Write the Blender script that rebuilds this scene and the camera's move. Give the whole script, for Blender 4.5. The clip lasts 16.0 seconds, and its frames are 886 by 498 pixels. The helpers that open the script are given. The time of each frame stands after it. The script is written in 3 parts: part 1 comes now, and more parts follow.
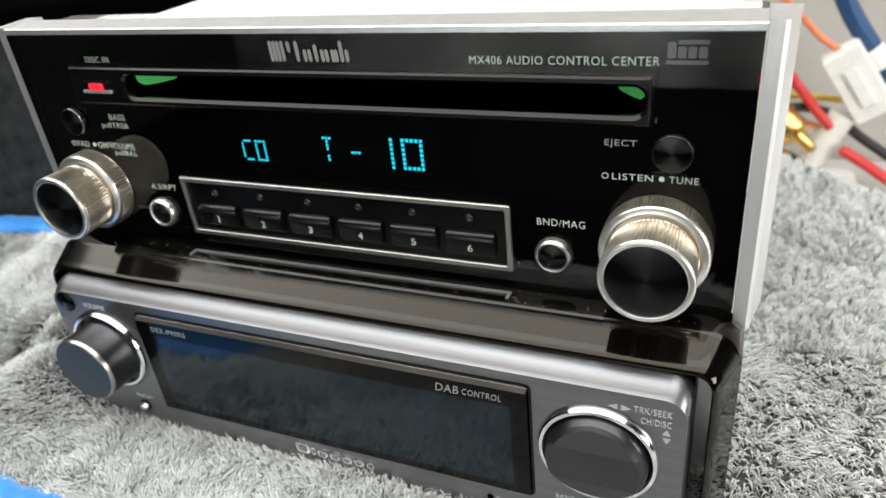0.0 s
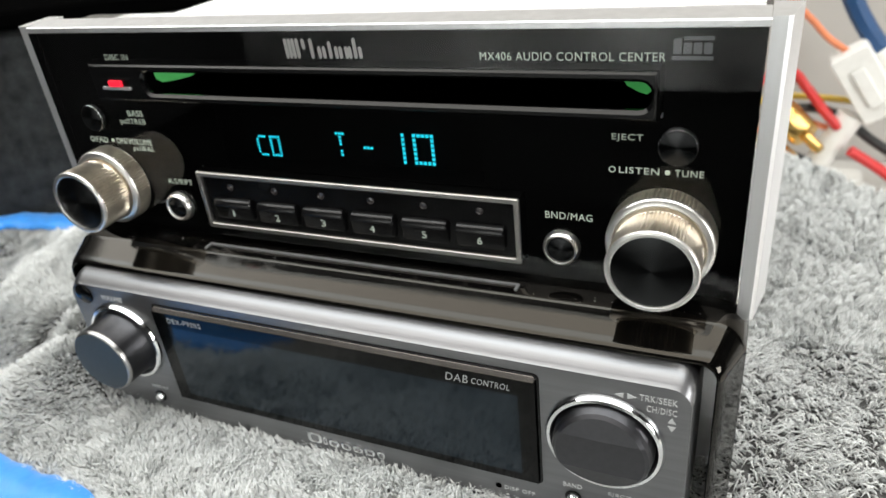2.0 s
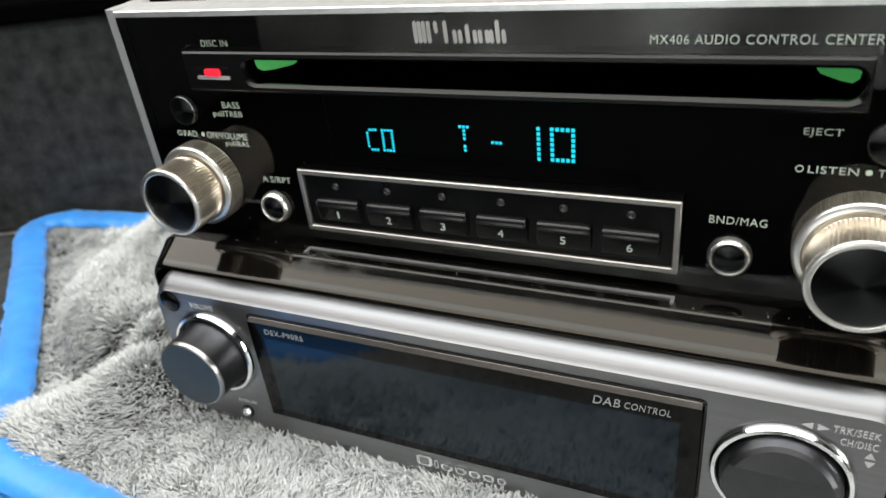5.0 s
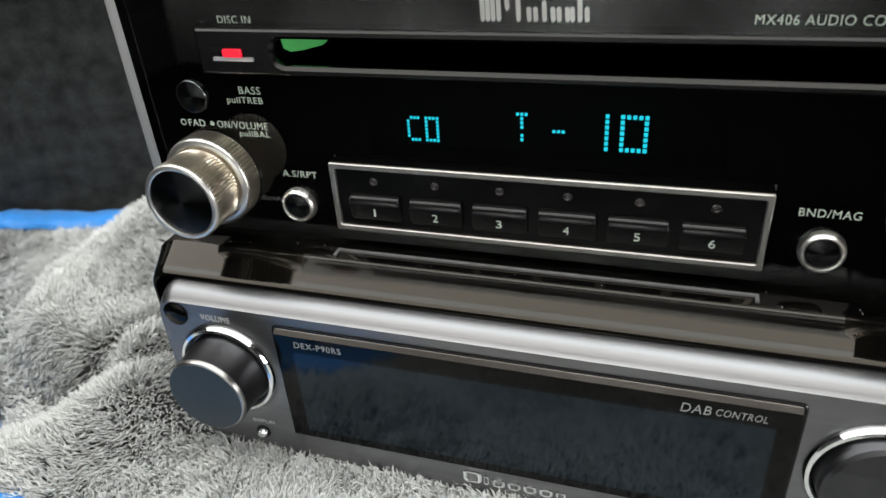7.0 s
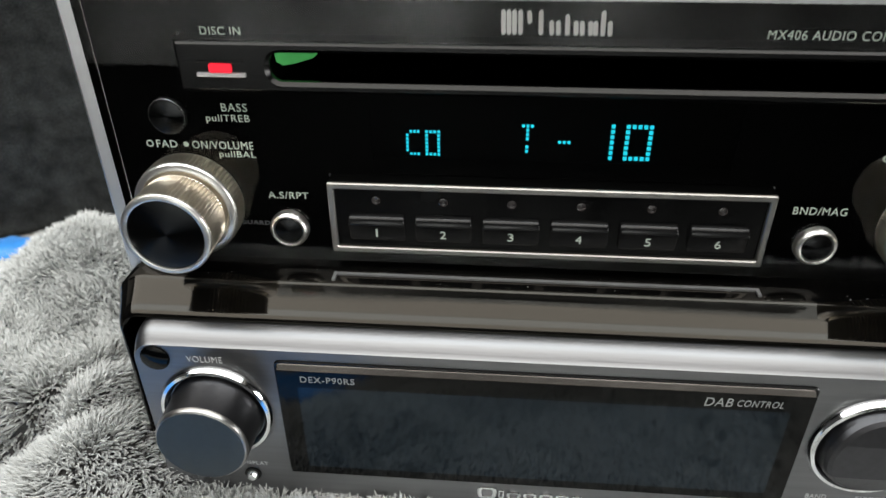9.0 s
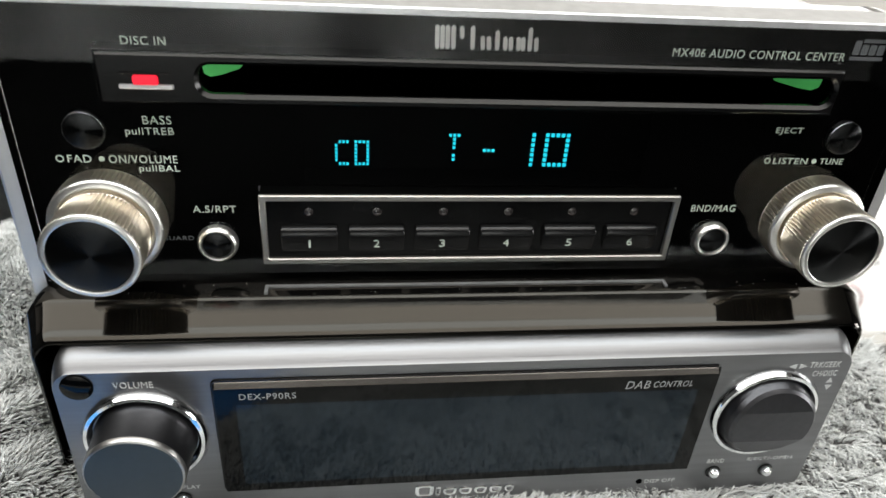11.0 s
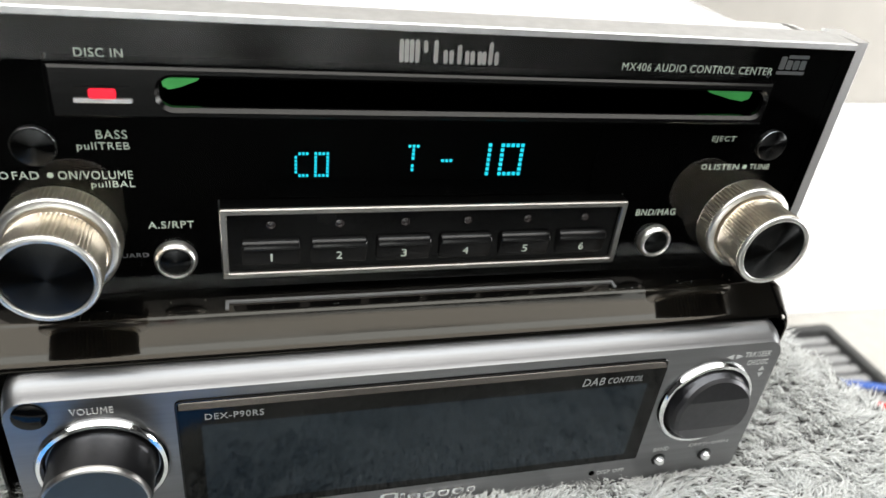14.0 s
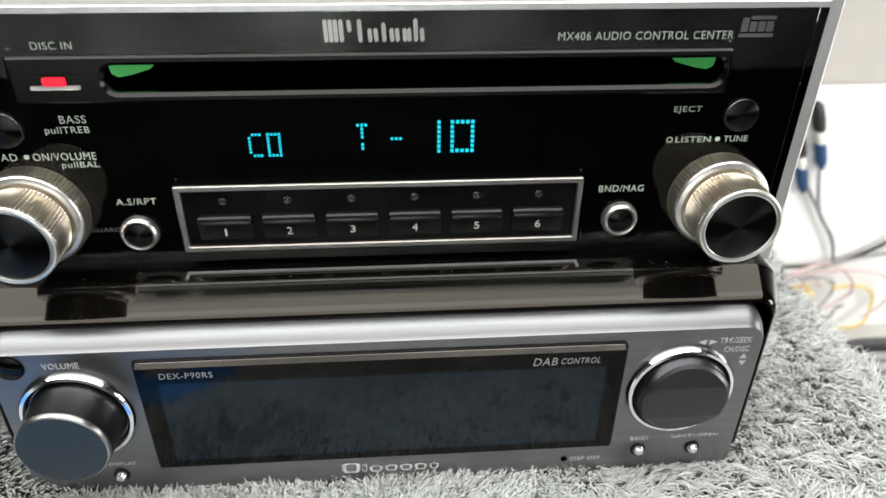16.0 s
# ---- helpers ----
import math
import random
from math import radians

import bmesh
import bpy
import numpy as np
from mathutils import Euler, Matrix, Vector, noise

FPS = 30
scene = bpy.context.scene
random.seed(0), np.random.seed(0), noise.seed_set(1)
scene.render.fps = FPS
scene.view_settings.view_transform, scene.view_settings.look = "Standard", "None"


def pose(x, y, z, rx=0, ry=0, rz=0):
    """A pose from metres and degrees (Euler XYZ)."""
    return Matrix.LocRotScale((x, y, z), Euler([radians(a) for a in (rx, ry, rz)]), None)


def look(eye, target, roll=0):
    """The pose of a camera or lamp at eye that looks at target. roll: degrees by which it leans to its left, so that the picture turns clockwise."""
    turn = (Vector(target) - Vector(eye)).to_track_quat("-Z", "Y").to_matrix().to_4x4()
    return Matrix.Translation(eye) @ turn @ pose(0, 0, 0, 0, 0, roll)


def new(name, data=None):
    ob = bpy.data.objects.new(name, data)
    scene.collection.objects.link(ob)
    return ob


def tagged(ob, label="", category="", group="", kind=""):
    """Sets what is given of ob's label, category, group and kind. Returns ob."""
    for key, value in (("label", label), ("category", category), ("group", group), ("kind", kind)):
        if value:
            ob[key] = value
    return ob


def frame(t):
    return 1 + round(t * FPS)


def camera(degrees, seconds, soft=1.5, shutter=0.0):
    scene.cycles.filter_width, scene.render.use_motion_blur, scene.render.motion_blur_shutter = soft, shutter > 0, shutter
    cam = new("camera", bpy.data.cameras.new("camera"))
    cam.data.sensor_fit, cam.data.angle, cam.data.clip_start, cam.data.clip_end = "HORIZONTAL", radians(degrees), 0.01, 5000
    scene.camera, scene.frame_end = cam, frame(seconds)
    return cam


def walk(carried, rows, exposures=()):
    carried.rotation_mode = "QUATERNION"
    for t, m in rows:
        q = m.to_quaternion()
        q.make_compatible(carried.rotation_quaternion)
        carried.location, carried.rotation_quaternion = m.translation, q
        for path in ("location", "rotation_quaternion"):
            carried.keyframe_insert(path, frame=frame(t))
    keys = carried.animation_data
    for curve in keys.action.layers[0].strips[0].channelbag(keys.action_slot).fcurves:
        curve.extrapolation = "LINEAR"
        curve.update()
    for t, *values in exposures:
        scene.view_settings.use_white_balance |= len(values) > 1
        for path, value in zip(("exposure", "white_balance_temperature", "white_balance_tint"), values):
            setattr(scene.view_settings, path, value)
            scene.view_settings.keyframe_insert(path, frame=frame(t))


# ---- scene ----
cam = camera(63.8, 16.0, soft=1.5)
cam.data.dof.use_dof, cam.data.dof.focus_distance, cam.data.dof.aperture_fstop = True, 0.15, 21.0
METRES, TURN = 0.192, 25.4
ORIGIN = (0.08856, -0.132, 0.1392)
ROWS = [
    (0.0, 0.0, 0.0, 0.0, -3.18, -29.63, 5.61),
    (0.5, 0.0074, -0.0053, 0.0013, -2.82, -29.47, 5.56),
    (1.0, 0.0132, -0.0133, 0.0037, -2.68, -29.28, 5.74),
    (1.5, 0.0042, -0.0199, -0.0001, -2.54, -29.34, 5.72),
    (2.0, -0.0045, -0.0222, -0.0007, -2.56, -29.36, 5.75),
    (2.5, -0.0233, -0.015, 0.0051, -2.52, -29.24, 5.85),
    (3.0, -0.0408, -0.0096, 0.0015, -2.35, -29.22, 5.65),
    (3.5, -0.0499, -0.0073, 0.0011, -1.94, -29.2, 5.78),
    (4.0, -0.0753, 0.0121, -0.0082, -1.37, -29.28, 5.81),
    (4.5, -0.1041, 0.0419, -0.0138, -1.51, -29.42, 5.97),
    (5.0, -0.1478, 0.0667, -0.0174, -1.72, -29.66, 5.95),
    (7.5, -0.3355, 0.1682, -0.0339, -11.04, -31.16, 2.98),
    (8.0, -0.3766, 0.1845, -0.0284, -14.35, -31.2, 2.35),
    (10.5, -0.5461, 0.2554, -0.0048, -29.41, -32.12, -2.83),
    (11.0, -0.5481, 0.2518, 0.0016, -31.91, -31.76, -3.52),
    (11.5, -0.5638, 0.263, 0.013, -33.45, -31.75, -4.3),
    (12.0, -0.5828, 0.2753, 0.0116, -35.46, -32.07, -5.08),
    (12.5, -0.5854, 0.267, 0.0088, -36.75, -31.96, -5.55),
    (13.0, -0.5945, 0.2785, 0.0074, -38.09, -31.77, -5.83),
    (13.5, -0.6084, 0.2916, 0.008, -39.11, -31.39, -6.3),
    (14.0, -0.603, 0.2862, 0.0135, -39.26, -31.33, -6.13),
    (14.5, -0.5887, 0.2583, 0.0223, -39.1, -31.4, -5.72),
    (15.0, -0.5636, 0.2154, 0.0198, -36.93, -31.3, -4.16),
    (15.5, -0.4901, 0.1798, 0.0148, -33.26, -31.74, -2.72),
    (16.0, -0.4343, 0.1382, 0.0069, -29.53, -31.67, -0.5),
]
walk(cam, [(t, pose(*ORIGIN, 0, 0, TURN) @ pose(METRES * x, METRES * y, METRES * z, 90 + pitch, roll, yaw)) for t, x, y, z, yaw, pitch, roll in ROWS],
     exposures=[(0.0, -0.1), (5.0, -0.05), (7.5, -0.3), (10.5, -0.14), (14.0, -0.04), (15.0, -0.1), (16.0, -0.05)])

# ---- light ----
world = bpy.data.worlds.new("room_air")
world.use_nodes = True
world.node_tree.nodes["Background"].inputs["Color"].default_value = (0.55, 0.6, 0.65, 1)
world.node_tree.nodes["Background"].inputs["Strength"].default_value = 0.05
scene.world = world


def area_lamp(name, eye, target, sx, sy, watts, colour):
    lamp = bpy.data.lights.new(name, "AREA")
    lamp.shape, lamp.size, lamp.size_y = "RECTANGLE", sx, sy
    lamp.energy, lamp.color = watts, colour
    ob = new(name, lamp)
    ob.matrix_world = look(eye, target)
    return ob


for y, watts, colour in ((-0.76, 10.0, (1.0, 0.98, 0.95)), (-0.41, 11.0, (1.0, 0.97, 0.9)), (-0.065, 15.0, (0.94, 1.0, 1.02)), (0.28, 11.0, (1.0, 0.98, 0.92))):
    area_lamp("ceiling_lamp", (-0.28, y, 1.25), (-0.28, y, 0), 2.7, 0.34, 1.1 * watts, colour)
# Added lamp that brightens the unseen south wall for reflections in the glass.
area_lamp("wall_fill_lamp", (-0.45, -1.9, 0.35), (-0.45, -2.65, -0.5), 1.2, 0.3, 38.0, (0.97, 1.0, 0.97))
# Fill lamp added out of view to whiten the board at the right.
area_lamp("board_fill_lamp", (0.95, -0.2, 0.12), (0.7, 0.44, -0.2), 0.6, 0.3, 8.0, (1.0, 1.0, 0.98))

# ---- materials ----


def material(name, colour, rough=0.5, metal=0.0, vary=0.0, scale=200.0, bump=0.0, bump_scale=800.0, ior=1.5, stretch=(1, 1, 1),
             rough_vary=0.0, coat=0.0, sheen=0.0, island=0.0, emit=None, emit_strength=0.0, transmit=0.0, aniso=0.0, aniso_turn=0.0, spun="", mottle=0.0, spec=0.5, tint=(1, 1, 1)):
    m = bpy.data.materials.new(name)
    m.use_nodes = True
    nt = m.node_tree
    b = nt.nodes["Principled BSDF"]
    b.inputs["Base Color"].default_value = (*colour, 1)
    b.inputs["Roughness"].default_value = rough
    b.inputs["Metallic"].default_value = metal
    b.inputs["IOR"].default_value = ior
    b.inputs["Specular IOR Level"].default_value = spec
    b.inputs["Specular Tint"].default_value = (*tint, 1)
    b.inputs["Coat Weight"].default_value = coat
    b.inputs["Coat Roughness"].default_value = 0.03
    b.inputs["Sheen Weight"].default_value = sheen
    b.inputs["Transmission Weight"].default_value = transmit
    b.inputs["Anisotropic"].default_value = aniso
    b.inputs["Anisotropic Rotation"].default_value = aniso_turn
    if emit:
        b.inputs["Emission Color"].default_value = (*emit, 1)
        b.inputs["Emission Strength"].default_value = emit_strength
    if spun:
        tangent = nt.nodes.new("ShaderNodeTangent")
        tangent.direction_type, tangent.axis = "RADIAL", spun
        nt.links.new(tangent.outputs[0], b.inputs["Tangent"])
    if not (vary or bump or rough_vary or island or mottle):
        return m
    coord = nt.nodes.new("ShaderNodeTexCoord")
    mapping = nt.nodes.new("ShaderNodeMapping")
    mapping.inputs["Scale"].default_value = stretch
    nt.links.new(coord.outputs["Object"], mapping.inputs[0])

    def texture(size, detail=4.0):
        n = nt.nodes.new("ShaderNodeTexNoise")
        n.inputs["Scale"].default_value, n.inputs["Detail"].default_value = size, detail
        nt.links.new(mapping.outputs[0], n.inputs["Vector"])
        return n.outputs["Fac"]

    def ranged(out, low, high, a=0.3, z=0.7):
        r = nt.nodes.new("ShaderNodeMapRange")
        r.inputs["From Min"].default_value, r.inputs["From Max"].default_value = a, z
        r.inputs["To Min"].default_value, r.inputs["To Max"].default_value = low, high
        nt.links.new(out, r.inputs["Value"])
        return r.outputs[0]

    factors = []
    if vary:
        factors.append(ranged(texture(scale), 1 - vary, 1 + vary))
    if mottle:
        factors.append(ranged(texture(scale / 12, 3.0), 1 - mottle, 1 + mottle))
    if island:
        g = nt.nodes.new("ShaderNodeNewGeometry")
        factors.append(ranged(g.outputs["Random Per Island"], 1 - island, 1 + island, 0, 1))
    colour_out = None
    for fac in factors:
        mix = nt.nodes.new("ShaderNodeMix")
        mix.data_type, mix.blend_type = "RGBA", "MULTIPLY"
        mix.inputs[0].default_value = 1.0
        if colour_out:
            nt.links.new(colour_out, mix.inputs[6])
        else:
            mix.inputs[6].default_value = (*colour, 1)
        nt.links.new(fac, mix.inputs[7])
        colour_out = mix.outputs[2]
    if colour_out:
        nt.links.new(colour_out, b.inputs["Base Color"])
    if rough_vary:
        nt.links.new(ranged(texture(scale / 5), max(0.0, rough - rough_vary), rough + rough_vary), b.inputs["Roughness"])
    if bump:
        bn = nt.nodes.new("ShaderNodeBump")
        bn.inputs["Strength"].default_value, bn.inputs["Distance"].default_value = bump, 0.001
        nt.links.new(texture(bump_scale), bn.inputs["Height"])
        nt.links.new(bn.outputs[0], b.inputs["Normal"])
    return m


SATIN_BLACK = material("satin_black_plastic", (0.0014, 0.0014, 0.0016), 0.22, rough_vary=0.06, vary=0.1, scale=300, bump=0.05, bump_scale=3000, spec=0.3)
INDICATOR = material("smoked_lens", (0.03, 0.024, 0.024), 0.12, ior=1.7)
BUTTON_BLACK = material("button_black_plastic", (0.006, 0.006, 0.0064), 0.2, vary=0.1, scale=300, bump=0.05, bump_scale=3000, spec=0.42)
PLATE_BLACK = material("slot_plate_plastic", (0.002, 0.002, 0.0022), 0.2, spec=0.35, vary=0.1, scale=300, bump=0.04, bump_scale=3000)
PIANO_BLACK = material("piano_black_plastic", (0.0018, 0.0017, 0.0016), 0.06, ior=1.47, rough_vary=0.03, scale=120, bump=0.03, bump_scale=35, spec=0.42, tint=(1.0, 0.92, 0.8))
DARK_VOID = material("matt_black", (0.0015, 0.0015, 0.0015), 0.8, vary=0.1, spec=0.0)
ALUMINIUM = material("brushed_aluminium", (0.78, 0.78, 0.79), 0.4, 1.0, vary=0.06, scale=400, stretch=(1, 1, 0.03), bump=0.03, bump_scale=2500)
FRAME_SILVER = material("dull_silver", (0.4, 0.39, 0.37), 0.36, 1.0, vary=0.08, scale=300)
LEDGE = material("dull_zinc", (0.2, 0.2, 0.2), 0.45, 0.3, vary=0.1, scale=300)
POLISHED = material("polished_silver", (0.88, 0.86, 0.83), 0.32, 1.0, vary=0.05, scale=300)
KNURL = material("knurled_nickel", (0.84, 0.77, 0.66), 0.3, 1.0, vary=0.1, scale=500)
CHROME = material("chrome", (0.86, 0.87, 0.88), 0.12, 1.0, rough_vary=0.03, vary=0.03)
DARK_CHROME = material("dark_chrome", (0.4, 0.4, 0.4), 0.15, 1.0, vary=0.2, scale=900)
SPUN_BUTTON = material("spun_dark_button", (0.034, 0.035, 0.036), 0.22, 1.0, aniso=0.96, aniso_turn=0.25, spun="Y", vary=0.06, scale=900)
SPUN_BLACK = material("spun_black_metal", (0.03, 0.031, 0.032), 0.26, 1.0, aniso=0.95, aniso_turn=0.25, spun="Y", vary=0.06, scale=900)
GUNMETAL = material("brushed_gunmetal", (0.21, 0.211, 0.217), 0.35, 1.0, vary=0.07, scale=900, stretch=(0.03, 1, 1), bump=0.03, bump_scale=3000)
KNOB_GREY = material("satin_graphite_knob", (0.075, 0.075, 0.08), 0.36, 1.0, vary=0.06, scale=700, bump=0.02)
EDGE_GREY = material("turned_grey_edge", (0.36, 0.35, 0.34), 0.28, 1.0, vary=0.06, scale=700)
CAP_GREY = material("matt_slate_cap", (0.028, 0.038, 0.043), 0.42, vary=0.06, scale=700, spec=0.35)
SCREEN = material("dark_display_glass", (0.0012, 0.0016, 0.002), 0.09, ior=1.45, rough_vary=0.03, scale=120, spec=0.2, tint=(1.0, 0.95, 0.88))
LCD = material("unlit_lcd", (0.003, 0.006, 0.01), 0.085, ior=1.45, spec=0.42, tint=(0.72, 0.88, 1.0), vary=0.15, scale=300, stretch=(1, 1, 0.08))
WINDOW_EDGE = material("bevelled_window_edge", (0.14, 0.13, 0.12), 0.25, 0.8, vary=0.3, scale=60, stretch=(1, 0.2, 0.2))
# Ink carries a faint greenish glow of its own besides the lamps' light.
LETTER_WHITE = material("glowing_pale_ink", (0.72, 0.8, 0.7), 0.5, emit=(0.75, 0.95, 0.72), emit_strength=0.12)
NUMERAL_INK = material("printed_numeral_ink", (0.66, 0.74, 0.66), 0.5, vary=0.05)
SCREEN_INK = material("printed_screen_ink", (0.3, 0.31, 0.31), 0.5, vary=0.05)
LETTER_GREY = material("printed_grey_ink", (0.55, 0.56, 0.56), 0.5, vary=0.05)
LETTER_DIM = material("printed_dim_ink", (0.2, 0.21, 0.22), 0.5, vary=0.05)
LOGO_SILVER = material("silver_badge", (0.75, 0.74, 0.72), 0.35, 0.6, vary=0.05)
CYAN = material("cyan_display_dot", (0.0, 0.1, 0.12), 0.5, emit=(0.015, 0.66, 0.82), emit_strength=1.15)
RED_LAMP = material("red_lamp_lens", (0.5, 0.01, 0.02), 0.25, emit=(1.0, 0.02, 0.05), emit_strength=0.9)
# Added faint glow makes the felt pads show inside the dark slot.
GREEN_PAD = material("glowing_green_felt", (0.07, 0.42, 0.1), 0.75, emit=(0.1, 0.6, 0.15), emit_strength=0.22, vary=0.1)
ZINC = material("zinc_plated_steel", (0.8, 0.8, 0.8), 0.35, 0.6, vary=0.06, scale=120, mottle=0.05)
PAPER = material("white_paper", (0.85, 0.85, 0.84), 0.6, vary=0.02, bump=0.1, bump_scale=60)
CLEAR = material("clear_glass", (1.0, 1.0, 1.0), 0.0, ior=1.5, transmit=1.0)
PANEL_BLACK = material("black_printed_panel", (0.0006, 0.0006, 0.0006), 0.6, vary=0.1, spec=0.0)
PILE = material("grey_plush_pile", (0.63, 0.64, 0.63), 0.85, sheen=0.25, island=0.2, mottle=0.1, scale=150)
# Backing darkened well below the pile, standing in for shade between tufts.
PILE_BASE = material("shaded_plush_backing", (0.09, 0.088, 0.086), 0.95, vary=0.25, scale=500, bump=0.6, bump_scale=700)
SATIN_BLUE = material("blue_satin_binding", (0.03, 0.26, 0.74), 0.38, sheen=0.3, vary=0.1, scale=220, bump=0.25, bump_scale=260, mottle=0.1)
TERRY_BLUE = material("blue_terry_cloth", (0.05, 0.3, 0.72), 0.9, vary=0.3, scale=900, bump=0.8, bump_scale=700)
FELT = material("black_speckled_carpet", (0.026, 0.028, 0.028), 0.95, vary=0.6, scale=1500, mottle=0.7, bump=0.8, bump_scale=900)
BENCH = material("greige_laminate", (0.46, 0.44, 0.41), 0.5, vary=0.05, scale=60, mottle=0.06, rough_vary=0.05)
WHITE_BOARD = material("white_laminate", (0.86, 0.86, 0.85), 0.45, vary=0.02, scale=60, mottle=0.02)
PLASTER = material("greige_plaster", (0.45, 0.425, 0.395), 0.8, vary=0.05, scale=20, bump=0.1, bump_scale=80)
# Strong pale and dark patches imitate hazy reflections where the glass mirrors this wall.
WHITE_WALL = material("haze_patched_wall", (0.66, 0.66, 0.65), 0.8, vary=0.15, scale=30, mottle=0.6)
WALL_DARK = material("charcoal_paint", (0.05, 0.05, 0.052), 0.8, vary=0.08, scale=20)
FLOOR = material("dark_floor", (0.01, 0.01, 0.01), 0.85, vary=0.15, scale=10, spec=0.05)
NYLON = material("milky_nylon", (0.78, 0.77, 0.73), 0.35, vary=0.04)
BRASS = material("brass", (0.72, 0.48, 0.16), 0.25, 1.0, vary=0.1)
SLAT = material("grey_slat_plastic", (0.3, 0.3, 0.3), 0.5, vary=0.1)
TRAY = material("charcoal_plastic", (0.045, 0.045, 0.045), 0.55, vary=0.15)


def sheath(name, colour):
    return material(name, colour, 0.45, vary=0.08, scale=300)


# ---- building ----
MM = 0.001


def part(name, bm, mat, parent=None, label="", smooth=False, at=(0, 0, 0), crease=35):
    """Links a bmesh drawn in millimetres as one mesh object, at a place in millimetres."""
    bmesh.ops.recalc_face_normals(bm, faces=bm.faces)
    bmesh.ops.scale(bm, vec=(MM, MM, MM), verts=bm.verts)
    me = bpy.data.meshes.new(name)
    bm.to_mesh(me)
    bm.free()
    me.materials.append(mat)
    if smooth:
        me.shade_smooth()
        me.set_sharp_from_angle(angle=radians(crease))
    ob = new(name, me)
    ob.location = [c * MM for c in at]
    if parent:
        ob.parent = parent
    if label:
        tagged(ob, label)
    return ob


def empty(name, label, category, group="", at=(0, 0, 0)):
    ob = new(name)
    ob.empty_display_size = 0.02
    ob.location = [c * MM for c in at]
    return tagged(ob, label, category, group)


def rrect(x0, x1, z0, z1, r, seg=5):
    pts = []
    for cx, cz, a in ((x1 - r, z1 - r, 0), (x0 + r, z1 - r, 90), (x0 + r, z0 + r, 180), (x1 - r, z0 + r, 270)):
        for i in range(seg + 1):
            w = radians(a + 90 * i / seg)
            pts.append((cx + r * math.cos(w), cz + r * math.sin(w)))
    return pts


def circle(cx, cz, r, n=48, ridge=0.0, teeth=0):
    pts = []
    for i in range(n):
        w = 2 * math.pi * i / n
        q = r - (ridge if teeth and i % 2 else 0)
        pts.append((cx + q * math.cos(w), cz + q * math.sin(w)))
    return pts


def loft(bm, loops, first=True, last=True, ring=False):
    """loops: (points in x and z, y) or lists of 3D points; joined one to the next."""
    rows = []
    for lp in loops:
        if isinstance(lp, tuple):
            lp = [(x, lp[1], z) for x, z in lp[0]]
        rows.append([bm.verts.new(p) for p in lp])
    pairs = list(zip(rows, rows[1:])) + ([(rows[-1], rows[0])] if ring else [])
    n = len(rows[0])
    for a, b in pairs:
        for i in range(n):
            bm.faces.new((a[i], a[(i + 1) % n], b[(i + 1) % n], b[i]))
    if not ring:
        if first:
            bm.faces.new(rows[0])
        if last:
            bm.faces.new(rows[-1])
    return bm


def rbox(x0, x1, y0, y1, z0, z1, r=1.0, e=0.4, seg=3, bm=None):
    """A box with rounded upright corners seen from the front, and a small bevel at the front and back (y0 in front)."""
    bm = bm or bmesh.new()
    def lp(i, y):
        return (rrect(x0 + i, x1 - i, z0 + i, z1 - i, max(r - i, 0.05), seg), y)
    return loft(bm, [lp(e, y0), lp(e * 0.3, y0 + e * 0.3), lp(0, y0 + e), lp(0, y1 - e), lp(e, y1)])


def frame_ring(outer, inner, y0, y1, e=0.3, seg=5):
    """A flat frame; outer and inner are (x0, x1, z0, z1, r)."""
    def o(i, y):
        x0, x1, z0, z1, r = outer
        return (rrect(x0 + i, x1 - i, z0 + i, z1 - i, max(r - i, 0.05), seg), y)
    def n(i, y):
        x0, x1, z0, z1, r = inner
        return (rrect(x0 - i, x1 + i, z0 - i, z1 + i, r + i, seg), y)
    return loft(bmesh.new(), [o(0, y1), o(0, y0 + e), o(e, y0), n(e, y0), n(0, y0 + e), n(0, y1)], ring=True)


def turned(profile, n=64, ridges=(), bm=None):
    """A body turned round the y axis; profile: (radius, y). ridges: indices of the profile whose rim is knurled, with their depth."""
    bm = bm or bmesh.new()
    ridges = dict(ridges)
    return loft(bm, [(circle(0, 0, r, n, ridges.get(i, 0.0), i in ridges), y) for i, (r, y) in enumerate(profile)])


def tube(points, r, n=8):
    """A round cable along 3D points, smoothed."""
    pts = [Vector(p) for p in points]
    path = []
    for i in range(len(pts) - 1):
        p0, p1, p2, p3 = pts[max(i - 1, 0)], pts[i], pts[i + 1], pts[min(i + 2, len(pts) - 1)]
        for k in range(8):
            s = k / 8
            path.append(0.5 * (2 * p1 + (p2 - p0) * s + (2 * p0 - 5 * p1 + 4 * p2 - p3) * s * s + (3 * p1 - p0 - 3 * p2 + p3) * s ** 3))
    path.append(pts[-1])
    loops, side = [], Vector((0.3, 0.2, 1))
    for i, p in enumerate(path):
        d = (path[min(i + 1, len(path) - 1)] - path[max(i - 1, 0)]).normalized()
        u = d.cross(side).normalized()
        v = d.cross(u)
        loops.append([p + r * (math.cos(2 * math.pi * k / n) * u + math.sin(2 * math.pi * k / n) * v) for k in range(n)])
    return loft(bmesh.new(), loops)


def slab(x0, x1, y0, y1, z0, z1):
    bm = bmesh.new()
    return loft(bm, [[(x0, y0, z0), (x1, y0, z0), (x1, y1, z0), (x0, y1, z0)], [(x0, y0, z1), (x1, y0, z1), (x1, y1, z1), (x0, y1, z1)]])


